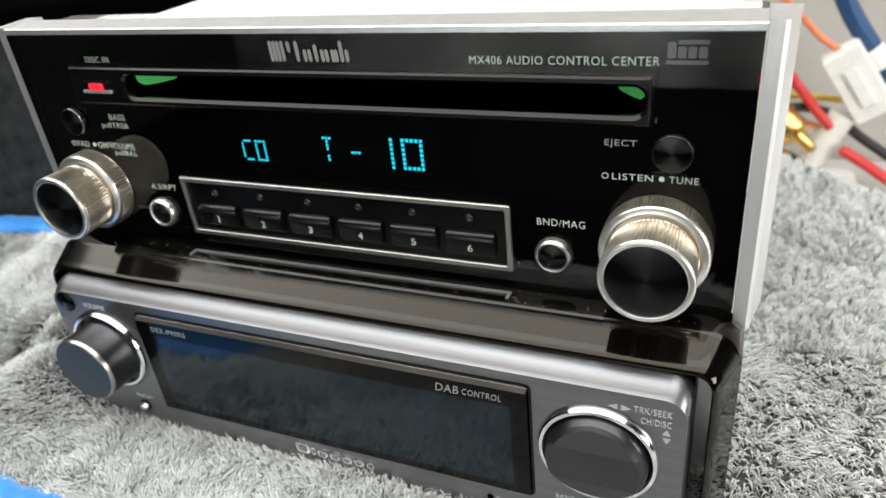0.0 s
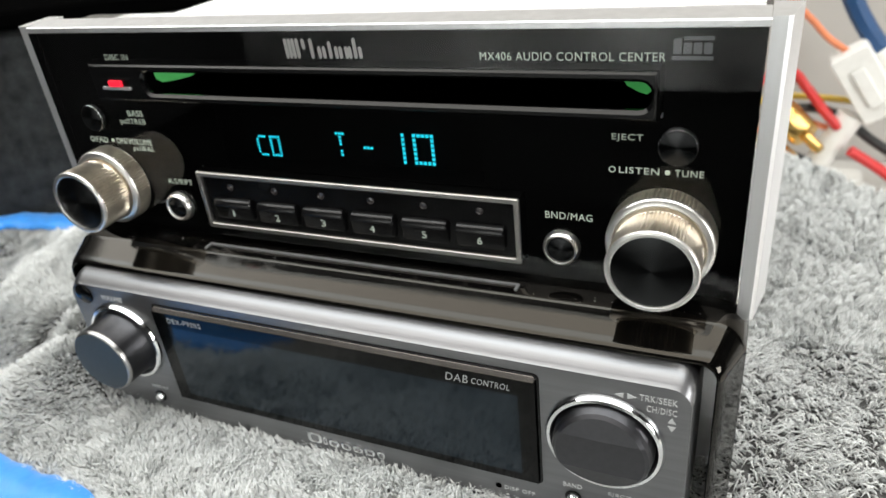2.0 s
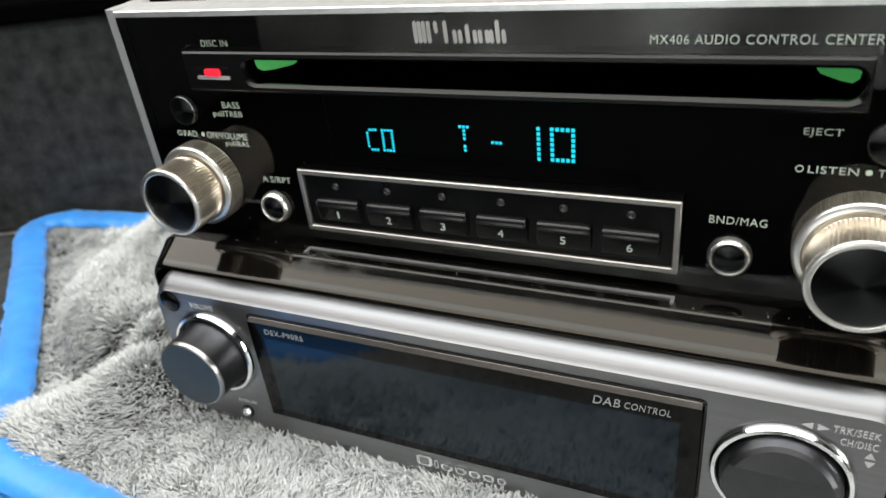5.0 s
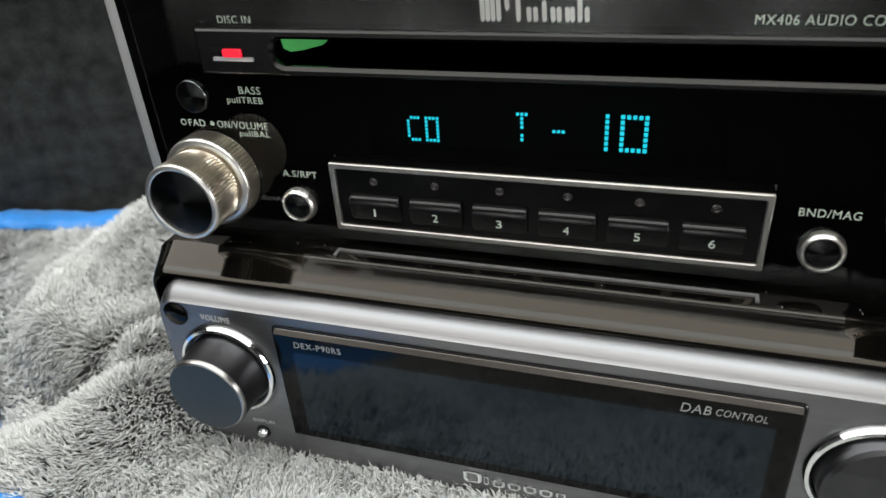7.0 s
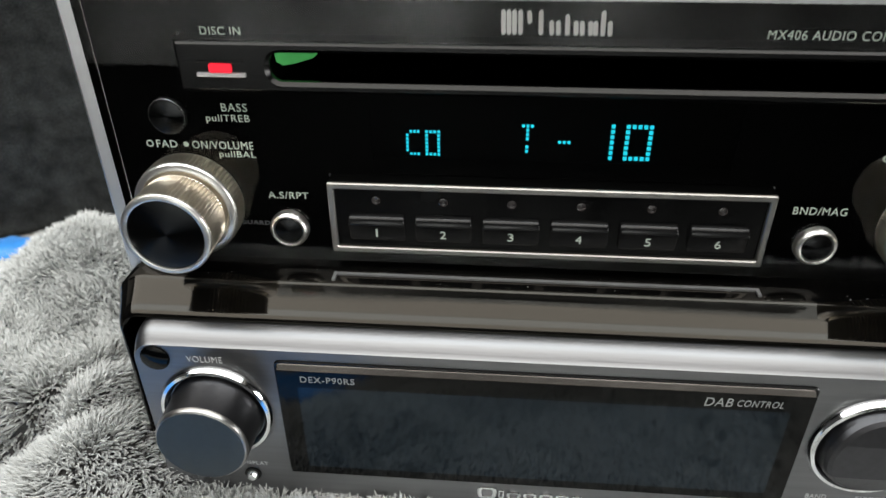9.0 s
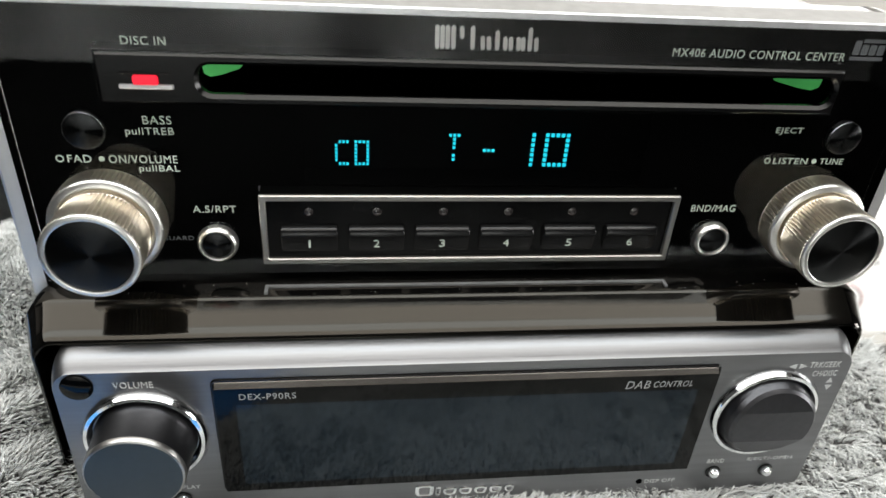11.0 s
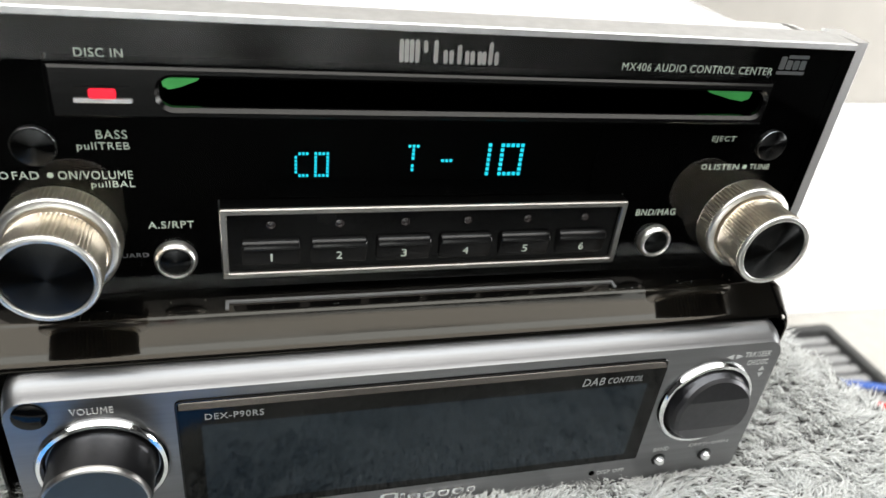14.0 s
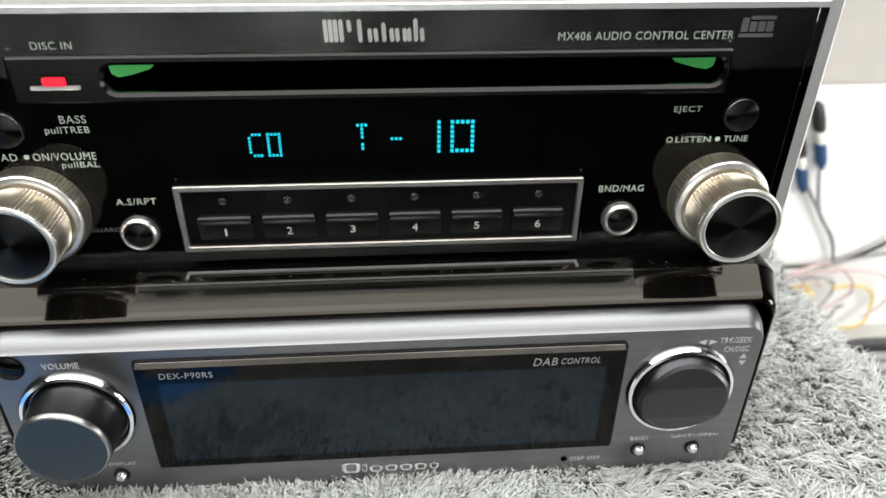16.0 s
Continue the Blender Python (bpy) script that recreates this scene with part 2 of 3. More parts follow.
def lettering(body, x0, x1, z0, z1, y, mat, parent, slant=0.0, name="lettering"):
    """Printed words that fill a box on a face that looks towards -y."""
    curve = bpy.data.curves.new("words", "FONT")
    curve.body, curve.extrude, curve.resolution_u = body, 0.0, 3
    curve.space_character = 1.1
    holder = bpy.data.objects.new("words", curve)
    scene.collection.objects.link(holder)
    me = bpy.data.meshes.new_from_object(holder)
    bpy.data.objects.remove(holder)
    bm = bmesh.new()
    bm.from_mesh(me)
    bpy.data.meshes.remove(me)
    xs = [v.co.x for v in bm.verts]
    ys = [v.co.y for v in bm.verts]
    lx, ly, sx, sy = min(xs), min(ys), max(xs) - min(xs), max(ys) - min(ys)
    for v in bm.verts:
        h = (v.co.y - ly) / sy * (z1 - z0)
        v.co = Vector((x0 + (v.co.x - lx) / sx * (x1 - x0) + slant * h, y, z0 + h))
    got = bmesh.ops.extrude_face_region(bm, geom=bm.faces[:])
    bmesh.ops.translate(bm, vec=(0, 0.12, 0), verts=[g for g in got["geom"] if isinstance(g, bmesh.types.BMVert)])
    return part(name, bm, mat, parent)


def disc_mark(x, z, r, y, mat, parent, hollow=False):
    bm = bmesh.new()
    if hollow:
        loft(bm, [(circle(x, z, r, 20), y), (circle(x, z, r * 0.72, 20), y), (circle(x, z, r * 0.72, 20), y + 0.15), (circle(x, z, r, 20), y + 0.15)], ring=True)
    else:
        loft(bm, [(circle(x, z, r, 20), y), (circle(x, z, r, 20), y + 0.15)])
    return part("printed_dot", bm, mat, parent)


# ---- room ----
def plain(name, box, mat):
    ob = part(name, slab(*box), mat)
    return tagged(ob, kind="structure")


plain("floor", (-2200, 2200, -3000, 450, -780, -750), FLOOR)
plain("ceiling", (-2200, 2200, -3000, 450, 1700, 1740), PLASTER)
plain("wall_north", (-2200, 2200, 450, 490, -750, 1700), PLASTER)
# South wall is out of view, added for the glass to reflect.
plain("wall_south", (-2200, 2200, -2690, -2650, -750, 1700), WHITE_WALL)
plain("wall_east", (2200, 2240, -3000, 450, -750, 1700), WALL_DARK)
plain("wall_west", (-2240, -2200, -3000, 450, -750, 1700), WALL_DARK)

def table(name, label, category, x0, x1, y0, y1, top, mat):
    t = empty(name, label, category)
    part("tabletop", slab(x0, x1, y0, y1, top - 26, top), mat, t)
    for lx in (x0 + 40, x1 - 40):
        for ly in (y0 + 35, y1 - 35):
            part("leg", slab(lx - 18, lx + 18, ly - 18, ly + 18, -750, top - 26), mat, t)
    return t


table("workbench", "greige laminate workbench that carries the towel", "workbench", -1000, 136, -95, 212, -8, BENCH)
table("side_table", "lower greige side table behind the workbench", "side table", -300, 232, 235, 446, -100, BENCH)
table("low_desk", "low greige desk in front of the white board", "desk", 300, 1500, -300, 446, -333, BENCH)
tagged(part("white_board", rbox(236, 1600, 436, 444, -332.5, -64, 2, 1), WHITE_BOARD), "plain white board standing against the wall", "board")

# black carpet-covered box behind the towel
box = empty("speaker_box", "low box covered in speckled black carpet behind the towel", "box", at=(-240, 76, 0))
box.rotation_euler.z = math.atan2(0.46, 0.89)
part("carpet_body", rbox(-520, 118, 0, 150, -8, 88, 6, 3), FELT, box)
part("lid", rbox(-522, 120, -3, 152, 88.5, 97, 3, 2), DARK_VOID, box, "smooth black lid")

bm = bmesh.new()
mat_plan = [(-152, -94), (-152, 60), (-238, 72), (-330, 26), (-565, -94)]
loft(bm, [[(x, y, -7.7) for x, y in mat_plan], [(x, y, -6.2) for x, y in mat_plan]])
tagged(part("carpet_mat", bm, FELT), "black carpet mat on the bench beside the towel", "mat")

# ---- towel ----
EDGE = [(-131, -54), (-150, -36), (-190, 0), (-228, 33), (-250, 52), (-252, 60), (-242, 66), (-205, 71), (-160, 80), (-120, 125), (-100, 200), (60, 250), (106, 206), (143, 169), (150, 110),
        (141, 60), (140, 25), (148, -8), (150, -94), (-40, -94), (-44, -74), (-60, -57), (-95, -55)]


def inside(x, y):
    hit = False
    for (ax, ay), (bx, by) in zip(EDGE, EDGE[1:] + EDGE[:1]):
        if (ay > y) != (by > y) and x < (bx - ax) * (y - ay) / (by - ay) + ax:
            hit = not hit
    return hit


def ridge(x, y, ax, ay, bx, by, width):
    dx, dy = bx - ax, by - ay
    s = max(0.0, min(1.0, ((x - ax) * dx + (y - ay) * dy) / (dx * dx + dy * dy)))
    d = math.hypot(x - ax - s * dx, y - ay - s * dy)
    return math.exp(-(d / width) ** 2)


def towel_height(x, y):
    h = -2.5 + 1.6 * noise.noise((x / 38, y / 38, 0)) + 0.8 * noise.noise((x / 14, y / 14, 3))
    h += 13 * math.exp(-(((x + 122) / 36) ** 2 + ((y - 66) / 46) ** 2) ** 2)
    h += 18 * math.exp(-(((x + 126) / 42) ** 2 + ((y - 20) / 37) ** 2) ** 6)
    h -= 6 * ridge(x, y, -134, -32, -100, 4, 3.2)
    h += 3 * ridge(x, y, -156, 2, -140, 40, 14)
    h += 7 * math.exp(-((x + 103) / 17) ** 2 - ((y + 17) / 15) ** 2)
    h += 10 * ridge(x, y, -126, -50, -96, -14, 12)
    h -= 3.5 * ridge(x, y, -222, 40, -140, -26, 14)
    if x > 90:
        h += 1.5 * noise.noise((x / 30, y / 30, 7))
    return max(h, -6)


towel = empty("plush_towel", "thick grey plush towel with shiny blue binding, rumpled under the stereos", "towel")
bm = bmesh.new()
step = 3.0
grid = {}
for i in range(int(430 / step)):
    for j in range(int(360 / step)):
        x, y = -258 + i * step, -96 + j * step
        if not (inside(x, y) or inside(x + step, y + step)):
            continue
        quad = []
        for a, c in ((0, 0), (1, 0), (1, 1), (0, 1)):
            key = (i + a, j + c)
            if key not in grid:
                px, py = -258 + key[0] * step, -96 + key[1] * step
                grid[key] = bm.verts.new((px, py, towel_height(px, py)))
            quad.append(grid[key])
        bm.faces.new(quad)
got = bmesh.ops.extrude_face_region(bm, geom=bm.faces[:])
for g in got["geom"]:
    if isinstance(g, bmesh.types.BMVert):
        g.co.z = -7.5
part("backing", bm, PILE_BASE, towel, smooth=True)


def brushed_up(x, y):
    """How far the pile stands up, 0 where it is stroked flat and 1 in the hollows."""
    hollow = ridge(x, y, -232, 44, -146, -24, 20)
    crown = math.exp(-(((x + 126) / 43) ** 2 + ((y - 20) / 38) ** 2) ** 6)
    crown = max(crown, ridge(x, y, -122, -50, -112, 2, 13))
    return max(hollow * (1 - crown), 0.9 * min(1.0, max(0.0, (x - 20) / 50)) if y < 60 else 0.0)


def pile(count, name):
    """Bent tapering tufts, three-sided, laid in drifts."""
    rng = np.random.default_rng(7)
    roots = []
    while len(roots) < count:
        x, y = rng.uniform(-255, 165), rng.uniform(-94, 240)
        if y > 110 and rng.random() < 0.45 or x < -190 and rng.random() < 0.3:
            continue
        if -80 < x < 80 and y > -8:
            continue
        # Thinner pile shows more dark backing, for shade in hollows and at right.
        if rng.random() < (0.8 if x > 0 else 0.72) * brushed_up(x, y):
            continue
        if inside(x, y):
            roots.append((x, y))
    verts = np.zeros((count, 7, 3))
    for k, (x, y) in enumerate(roots):
        a = 3.2 * noise.noise((x / 26, y / 26, 11)) + 1.5 * noise.noise((x / 6, y / 6, 5)) - 1.0
        up = brushed_up(x, y)
        lean = 0.3 + 0.85 * up + 0.4 * noise.noise((x / 9, y / 9, 21))
        length = (3.6 + 2.6 * rng.random()) * (1 + 0.35 * noise.noise((x / 7, y / 7, 2)))
        a += rng.normal(0, 0.5)
        lean = max(0.1, lean + rng.normal(0, 0.15))
        cell = 5.4 if x > 40 else 3.6
        wx, wy = x + 7 * noise.noise((x / 11, y / 11, 61)), y + 7 * noise.noise((x / 11, y / 11, 83))
        gx, gy = math.floor(wx / cell + 0.5 * (math.floor(wy / cell) % 2)) - 0.5 * (math.floor(wy / cell) % 2), math.floor(wy / cell)
        hub = ((gx + 0.5 + 0.9 * noise.noise((gx * 1.7, gy * 2.3, 31))) * cell, (gy + 0.5 + 0.9 * noise.noise((gx * 2.1, gy * 1.3, 47))) * cell)
        gather = (0.62 if x > 40 else 0.35) * min(1.0, length / 5)
        z = towel_height(x, y)
        up_axis = Vector((z - towel_height(x + 2, y), z - towel_height(x, y + 2), 2.0)).normalized()
        along = Vector((math.cos(a), math.sin(a), 0))
        along = (along - up_axis * along.dot(up_axis)).normalized()
        root = Vector((x, y, z)) - up_axis * 0.6
        bend = root + along * (length * 0.35 * lean) + up_axis * (length * (0.62 - 0.12 * lean))
        r = 0.24 + 0.16 * rng.random()
        spin = rng.random() * 6.28
        for q in range(3):
            w = spin + q * 2.094
            ring = Vector((r * math.cos(w), r * math.sin(w), 0))
            verts[k, q] = root + ring
            verts[k, 3 + q] = bend + ring * 0.85
        pull = Vector((hub[0] - wx, hub[1] - wy, 0)) * gather
        verts[k, 3:6] += np.array(pull * 0.4)
        verts[k, 6] = pull + root + along * (length * 0.95 * lean) + up_axis * (length * (1.0 - 0.38 * lean))
    base = (np.arange(count) * 7)[:, None, None]
    quads = (np.array([(0, 1, 4, 3), (1, 2, 5, 4), (2, 0, 3, 5)])[None] + base).reshape(-1, 4)
    tris = (np.array([(3, 4, 6), (4, 5, 6), (5, 3, 6)])[None] + base).reshape(-1, 3)
    me = bpy.data.meshes.new(name)
    me.vertices.add(count * 7)
    me.vertices.foreach_set("co", (verts * MM).ravel())
    loops = np.concatenate([quads.ravel(), tris.ravel()])
    me.loops.add(len(loops))
    me.loops.foreach_set("vertex_index", loops)
    me.polygons.add(len(quads) + len(tris))
    me.polygons.foreach_set("loop_start", np.concatenate([np.arange(len(quads)) * 4, len(quads) * 4 + np.arange(len(tris)) * 3]))
    me.update(calc_edges=True)
    me.shade_smooth()
    me.materials.append(PILE)
    ob = new(name, me)
    ob.parent = towel
    return tagged(ob, "dense grey plush pile", kind="stuff")


pile(170000, "pile")


def binding(points, width, mat, lift=1.5):
    """A puckered satin strip folded over the towel's edge."""
    pts = []
    for (ax, ay), (bx, by) in zip(points, points[1:]):
        n = max(2, int(math.hypot(bx - ax, by - ay) / 3))
        pts += [(ax + (bx - ax) * k / n, ay + (by - ay) * k / n) for k in range(n)]
    pts.append(points[-1])
    for _ in range(6):
        pts = [pts[0]] + [((a[0] + 2 * b[0] + c[0]) / 4, (a[1] + 2 * b[1] + c[1]) / 4) for a, b, c in zip(pts, pts[1:], pts[2:])] + [pts[-1]]
    loops = []
    for i, (x, y) in enumerate(pts):
        a, b = pts[max(i - 1, 0)], pts[min(i + 1, len(pts) - 1)]
        d = Vector((b[0] - a[0], b[1] - a[1], 0)).normalized()
        side = Vector((-d.y, d.x, 0))
        z = towel_height(x, y) + lift
        loop = []
        for k in range(12):
            w = 2 * math.pi * k / 12
            pucker = 1 + 0.22 * noise.noise((i * 0.9, k * 0.3, 4))
            p = Vector((x, y, z)) + side * (width / 2 * math.cos(w) * pucker) + Vector((0, 0, 3.2 * math.sin(w) * pucker))
            loop.append(p)
        loops.append(loop)
    return part("binding", loft(bmesh.new(), loops), mat, towel, "shiny blue satin binding", smooth=True)


binding(EDGE[0:9], 14, SATIN_BLUE, 3.0)
binding([(-48, -70), (-56, -62.5), (-70, -60), (-96, -59.5), (-135, -58.5)], 13, SATIN_BLUE, 2.2)

bm = bmesh.new()
cloth = [(-150, -60), (-80, -63), (-76, -78), (-150, -80)]
loft(bm, [[(x, y, -7.6) for x, y in cloth], [(x, y, -3.5) for x, y in cloth]])
tagged(part("terry_cloth", bm, TERRY_BLUE), "light blue terry cloth lying under the towel edge", "cloth")


# ---- upper stereo ----
stereo = empty("car_stereo", "car stereo with black glass front, silver ends and knurled knobs", "car stereo", "stacked car stereos")

# glass front over a printed black panel; openings for the disc slot and the buttons


def pierced(name, xs, zs, holes, y0, y1, mat, label):
    bm = bmesh.new()
    corner = {}
    for i in range(len(xs) - 1):
        for j in range(len(zs) - 1):
            if (i, j) in holes:
                continue
            q = []
            for a, c in ((0, 0), (1, 0), (1, 1), (0, 1)):
                if (i + a, j + c) not in corner:
                    corner[i + a, j + c] = bm.verts.new((xs[i + a], y0, zs[j + c]))
                q.append(corner[i + a, j + c])
            bm.faces.new(q)
    got = bmesh.ops.extrude_face_region(bm, geom=bm.faces[:])
    bmesh.ops.translate(bm, vec=(0, y1 - y0, 0), verts=[g for g in got["geom"] if isinstance(g, bmesh.types.BMVert)])
    return part(name, bm, mat, stereo, label)


GY, PY = -2.9, 2.2
pierced("front_glass", [-90.2, -72.2, -45.2, 43.7, 72.2, 90.2], [48, 55.3, 70.9, 90.1, 99.6, 107.5], {(2, 1), (1, 3), (2, 3), (3, 3)}, GY, 19.5, CLEAR, "clear glass front panel").visible_shadow = False
pierced("printed_panel", [-90.0, -73, -46, -36.5, 35.2, 44.5, 73, 90.0], [48.2, 54.6, 71.6, 72.0, 88.4, 89.5, 100.3, 107.3],
        {(2, 1), (3, 1), (4, 1), (3, 3), (1, 5), (2, 5), (3, 5), (4, 5), (5, 5)}, PY, PY + 0.8, PANEL_BLACK, "black printed panel behind the glass")

# Black collars added to stop stray reflections at the glass openings.
part("stray_light_stop", frame_ring((-45.6, 44.1, 54.9, 71.4, 0.2), (-45.25, 43.75, 55.25, 70.95, 0.1), GY + 0.05, 19.4, 0.05, 2), DARK_VOID, stereo)
part("stray_light_stop", frame_ring((-72.6, 72.6, 89.7, 100.0, 0.2), (-72.25, 72.25, 90.05, 99.65, 0.1), GY + 0.05, 19.4, 0.05, 2), DARK_VOID, stereo)

# display behind its window
part("display_back", slab(-44, 43, 14.6, 15.6, 72, 88.6), DARK_VOID, stereo)
GLYPHS = (("C", -30.4, 73.8, 0.78, 0.84, ("0111", "1000", "1000", "1000", "1000", "1000", "0111")),
          ("D", -26.3, 73.8, 0.84, 0.84, ("1111", "1001", "1001", "1001", "1001", "1001", "1111")),
          ("T", -6.2, 75.0, 0.9, 0.93, ("111", "010", "010", "010", "000", "010", "010")),
          ("dash", 1.4, 77.2, 0.95, 0.9, ("111",)),
          ("one", 12.0, 73.9, 1.1, 1.16, ("1",) * 7),
          ("zero", 15.0, 73.9, 1.16, 1.16, ("11111", "10001", "10001", "10001", "10001", "10001", "11111")))
for _, gx, gz, px, pz, rows in GLYPHS:
    bm = bmesh.new()
    for r, row in enumerate(reversed(rows)):
        for c, bit in enumerate(row):
            if bit == "1":
                rbox(gx + c * px, gx + (c + 0.7) * px, 12.8, 13.2, gz - 0.6 + r * pz, gz - 0.6 + (r + 0.72) * pz, 0.1, 0.05, 1, bm)
    part("display_character", bm, CYAN, stereo, "glowing cyan dot-matrix character")

# disc slot
part("slot_plate", frame_ring((-72.4, 72.4, 89.9, 99.8, 0.6), (-54.6, 71.2, 92.0, 97.6, 2.4), -3.3, -1.6, 0.7), PLATE_BLACK, stereo, "raised satin black slot plate", smooth=True)
part("slot_cavity", frame_ring((-56, 72.1, 89.5, 98.2, 0.5), (-55, 71.9, 89.7, 97.5, 0.4), -1.5, 30), DARK_VOID, stereo)
part("slot_back", slab(-56, 72.1, 30.1, 31, 91, 99), DARK_VOID, stereo)
for gx, side in ((-54.6, 1), (70.8, -1)):
    pad = [(gx + side * dx, 1.0 + 1.1 * dx, z) for dx, z in ((0.0, 97.5), (7.0, 97.5), (6.6, 94.2), (6.0, 93.6), (3.0, 93.4), (1.2, 93.6), (0.3, 94.6))]
    part("slot_pad", loft(bmesh.new(), [pad, [(x, y + 1.0, z) for x, y, z in pad]]), GREEN_PAD, stereo, "green felt pad inside the slot, given a faint glow")
lamp = part("disc_lamp", rbox(-65.9, -61.5, -4.0, -3.0, 93.9, 95.6, 0.4, 0.2), RED_LAMP, stereo, "lit red indicator lens")
part("lamp_holder", rbox(-68.4, -58.9, -3.9, -3.1, 93.1, 93.9, 0.2, 0.15), ALUMINIUM, lamp, "grey holder")
part("holder_top", rbox(-68.2, -59.2, -3.6, -3.1, 95.7, 96.1, 0.15, 0.1), PLATE_BLACK, lamp)

# preset buttons in their silver frame
part("button_panel", rbox(-45.1, 43.6, -2.6, 3.0, 55.4, 70.8, 0.3, 0.2), SATIN_BLACK, stereo)
part("button_frame", frame_ring((-45.7, 44.1, 54.8, 71.3, 0.4), (-44.4, 42.8, 56.2, 69.9, 0.3), -3.6, -2.5, 0.25, 2), FRAME_SILVER, stereo, "thin silver button frame")
for n in range(6):
    cx = -35.8 + 14.04 * n
    bm = bmesh.new()
    side = [(-2.5, 63.9), (-3.1, 63.85), (-3.65, 63.55), (-4.05, 63.0), (-4.25, 62.3), (-4.2, 61.8), (-3.9, 61.4), (-3.6, 58.4), (-3.3, 58.0), (-2.5, 57.9)]
    ends = ((0.0, 0.84), (0.18, 0.95), (0.5, 1.0), (11.3, 1.0), (11.62, 0.95), (11.8, 0.84))
    loft(bm, [[(cx - 5.9 + i, -2.5 + (y + 2.5) * k, 61.0 + (z - 61.0) * k) for y, z in side] for i, k in ends])
    button = part("preset_button", bm, BUTTON_BLACK, stereo, "black preset button", smooth=True)
    nw = 0.22 if n == 0 else 0.62
    lettering(str(n + 1), cx - nw, cx + nw, 59.1, 60.95, -3.88, NUMERAL_INK, button, name="numeral")
    part("indicator_lamp", turned([(0.95, -2.5), (0.95, -2.8), (0.8, -2.85), (0.7, -2.65), (0.4, -2.6), (0.1, -2.75)], 20), INDICATOR, stereo, at=(cx, 0, 67.1), smooth=True)

# silver ends and top rail
for s in (-1, 1):
    bm = bmesh.new()
    prof = [(90.3, -2.7), (92.8, -2.8), (93.5, -2.2), (95.5, 9.0), (90.3, 9.5)]
    loft(bm, [[(s * x, y, z) for x, y in prof] for z in (47.6, 48.2, 108.6, 109.3)])
    part("end_cap", bm, ALUMINIUM, stereo, "brushed aluminium end cap")
bm = bmesh.new()
prof = [(-2.9, 107.6), (-2.9, 108.75), (-2.65, 109.0), (5.5, 109.4), (5.5, 107.6)]
loft(bm, [[(x, y, z) for y, z in prof] for x in (-90.2, 90.2)])
part("top_rail", bm, ALUMINIUM, stereo, "silver rail along the top edge")
part("chassis", rbox(-80, 89, 33, 165, 54, 103.5, 1.5, 0.8), ZINC, stereo, "bare zinc-plated chassis")
part("chassis_collar", frame_ring((-80, 89, 54, 103.5, 1.5), (-78, 87, 56, 101.5, 1.0), 20, 33.2), ZINC, stereo)
part("collar_lip", rbox(-80, 89, 6, 20.1, 102.4, 103.5, 0.3, 0.2), ZINC, stereo)
bm = bmesh.new()
outline = []
for k in range(60):
    w = 2 * math.pi * k / 60
    ex, ey = max(-1, min(1, 1.3 * math.cos(w))), max(-1, min(1, 1.3 * math.sin(w)))
    outline.append((4 + 80 * ex + 2.2 * noise.noise((k * 0.5, 1, 0)), 82 + 66 * ey + 2.2 * noise.noise((k * 0.5, 9, 0))))
loft(bm, [[(x, y, 103.52) for x, y in outline], [(x, y, 103.75) for x, y in outline]])
part("paper_label", bm, PAPER, stereo, "white paper label on the chassis top")


def big_knob(cx, cz):
    knob = part("ring_knob", turned([(8.9, -2.85), (8.9, -3.2), (10.5, -3.3), (10.8, -3.7), (10.8, -7.6), (10.7, -7.9), (8.9, -7.9)], 160,
                                    ((3, 0.42), (4, 0.42), (5, 0.34))), KNURL, stereo, "knurled nickel outer ring", at=(cx, 0, cz))
    part("ring_rim", turned([(10.7, -7.7), (10.78, -8.1), (10.6, -8.5), (10.2, -8.8), (9.3, -9.0), (9.05, -8.8), (8.9, -7.6)], 168, ((0, 0.22), (1, 0.22), (2, 0.12))), POLISHED, knob, "bright bevelled rim", smooth=True, crease=50)
    part("knob_body", turned([(8.5, -7.6), (8.5, -9.4), (8.75, -9.7), (8.85, -14.0), (8.95, -17.6), (8.75, -17.9), (7.6, -17.9)], 136, ((2, 0.45), (3, 0.48), (4, 0.48), (5, 0.4))), KNURL, knob, "knurled inner knob")
    part("bright_rim", turned([(8.75, -17.7), (8.95, -18.0), (8.9, -18.35), (8.6, -18.62), (7.85, -18.7), (7.62, -18.55), (7.6, -18.0)], 136, ((1, 0.2), (2, 0.16))), POLISHED, knob, "bright bevelled rim", smooth=True, crease=50)
    part("knob_cap", turned([(7.65, -17.4), (7.65, -18.3), (7.5, -18.35), (3.6, -18.35), (0.3, -18.35)], 96), SPUN_BLACK, knob, "spun black metal cap", smooth=True)
    return knob


big_knob(-74.2, 66.4)
big_knob(74.6, 66.0)


def push_button(cx, cz, name):
    ring = part(name, turned([(4.15, -2.85), (4.15, -3.6), (4.0, -4.3), (3.75, -4.75), (3.45, -4.95), (3.15, -4.8), (3.0, -4.4), (3.0, -3.6)], 48), POLISHED, stereo, "round button with chrome rim", smooth=True, at=(cx, 0, cz))
    part("button_cap", turned([(2.95, -3.5), (2.9, -4.5), (2.5, -4.7), (0.2, -4.75)], 48), SPUN_BLACK, ring, "black button cap", smooth=True)
    return ring


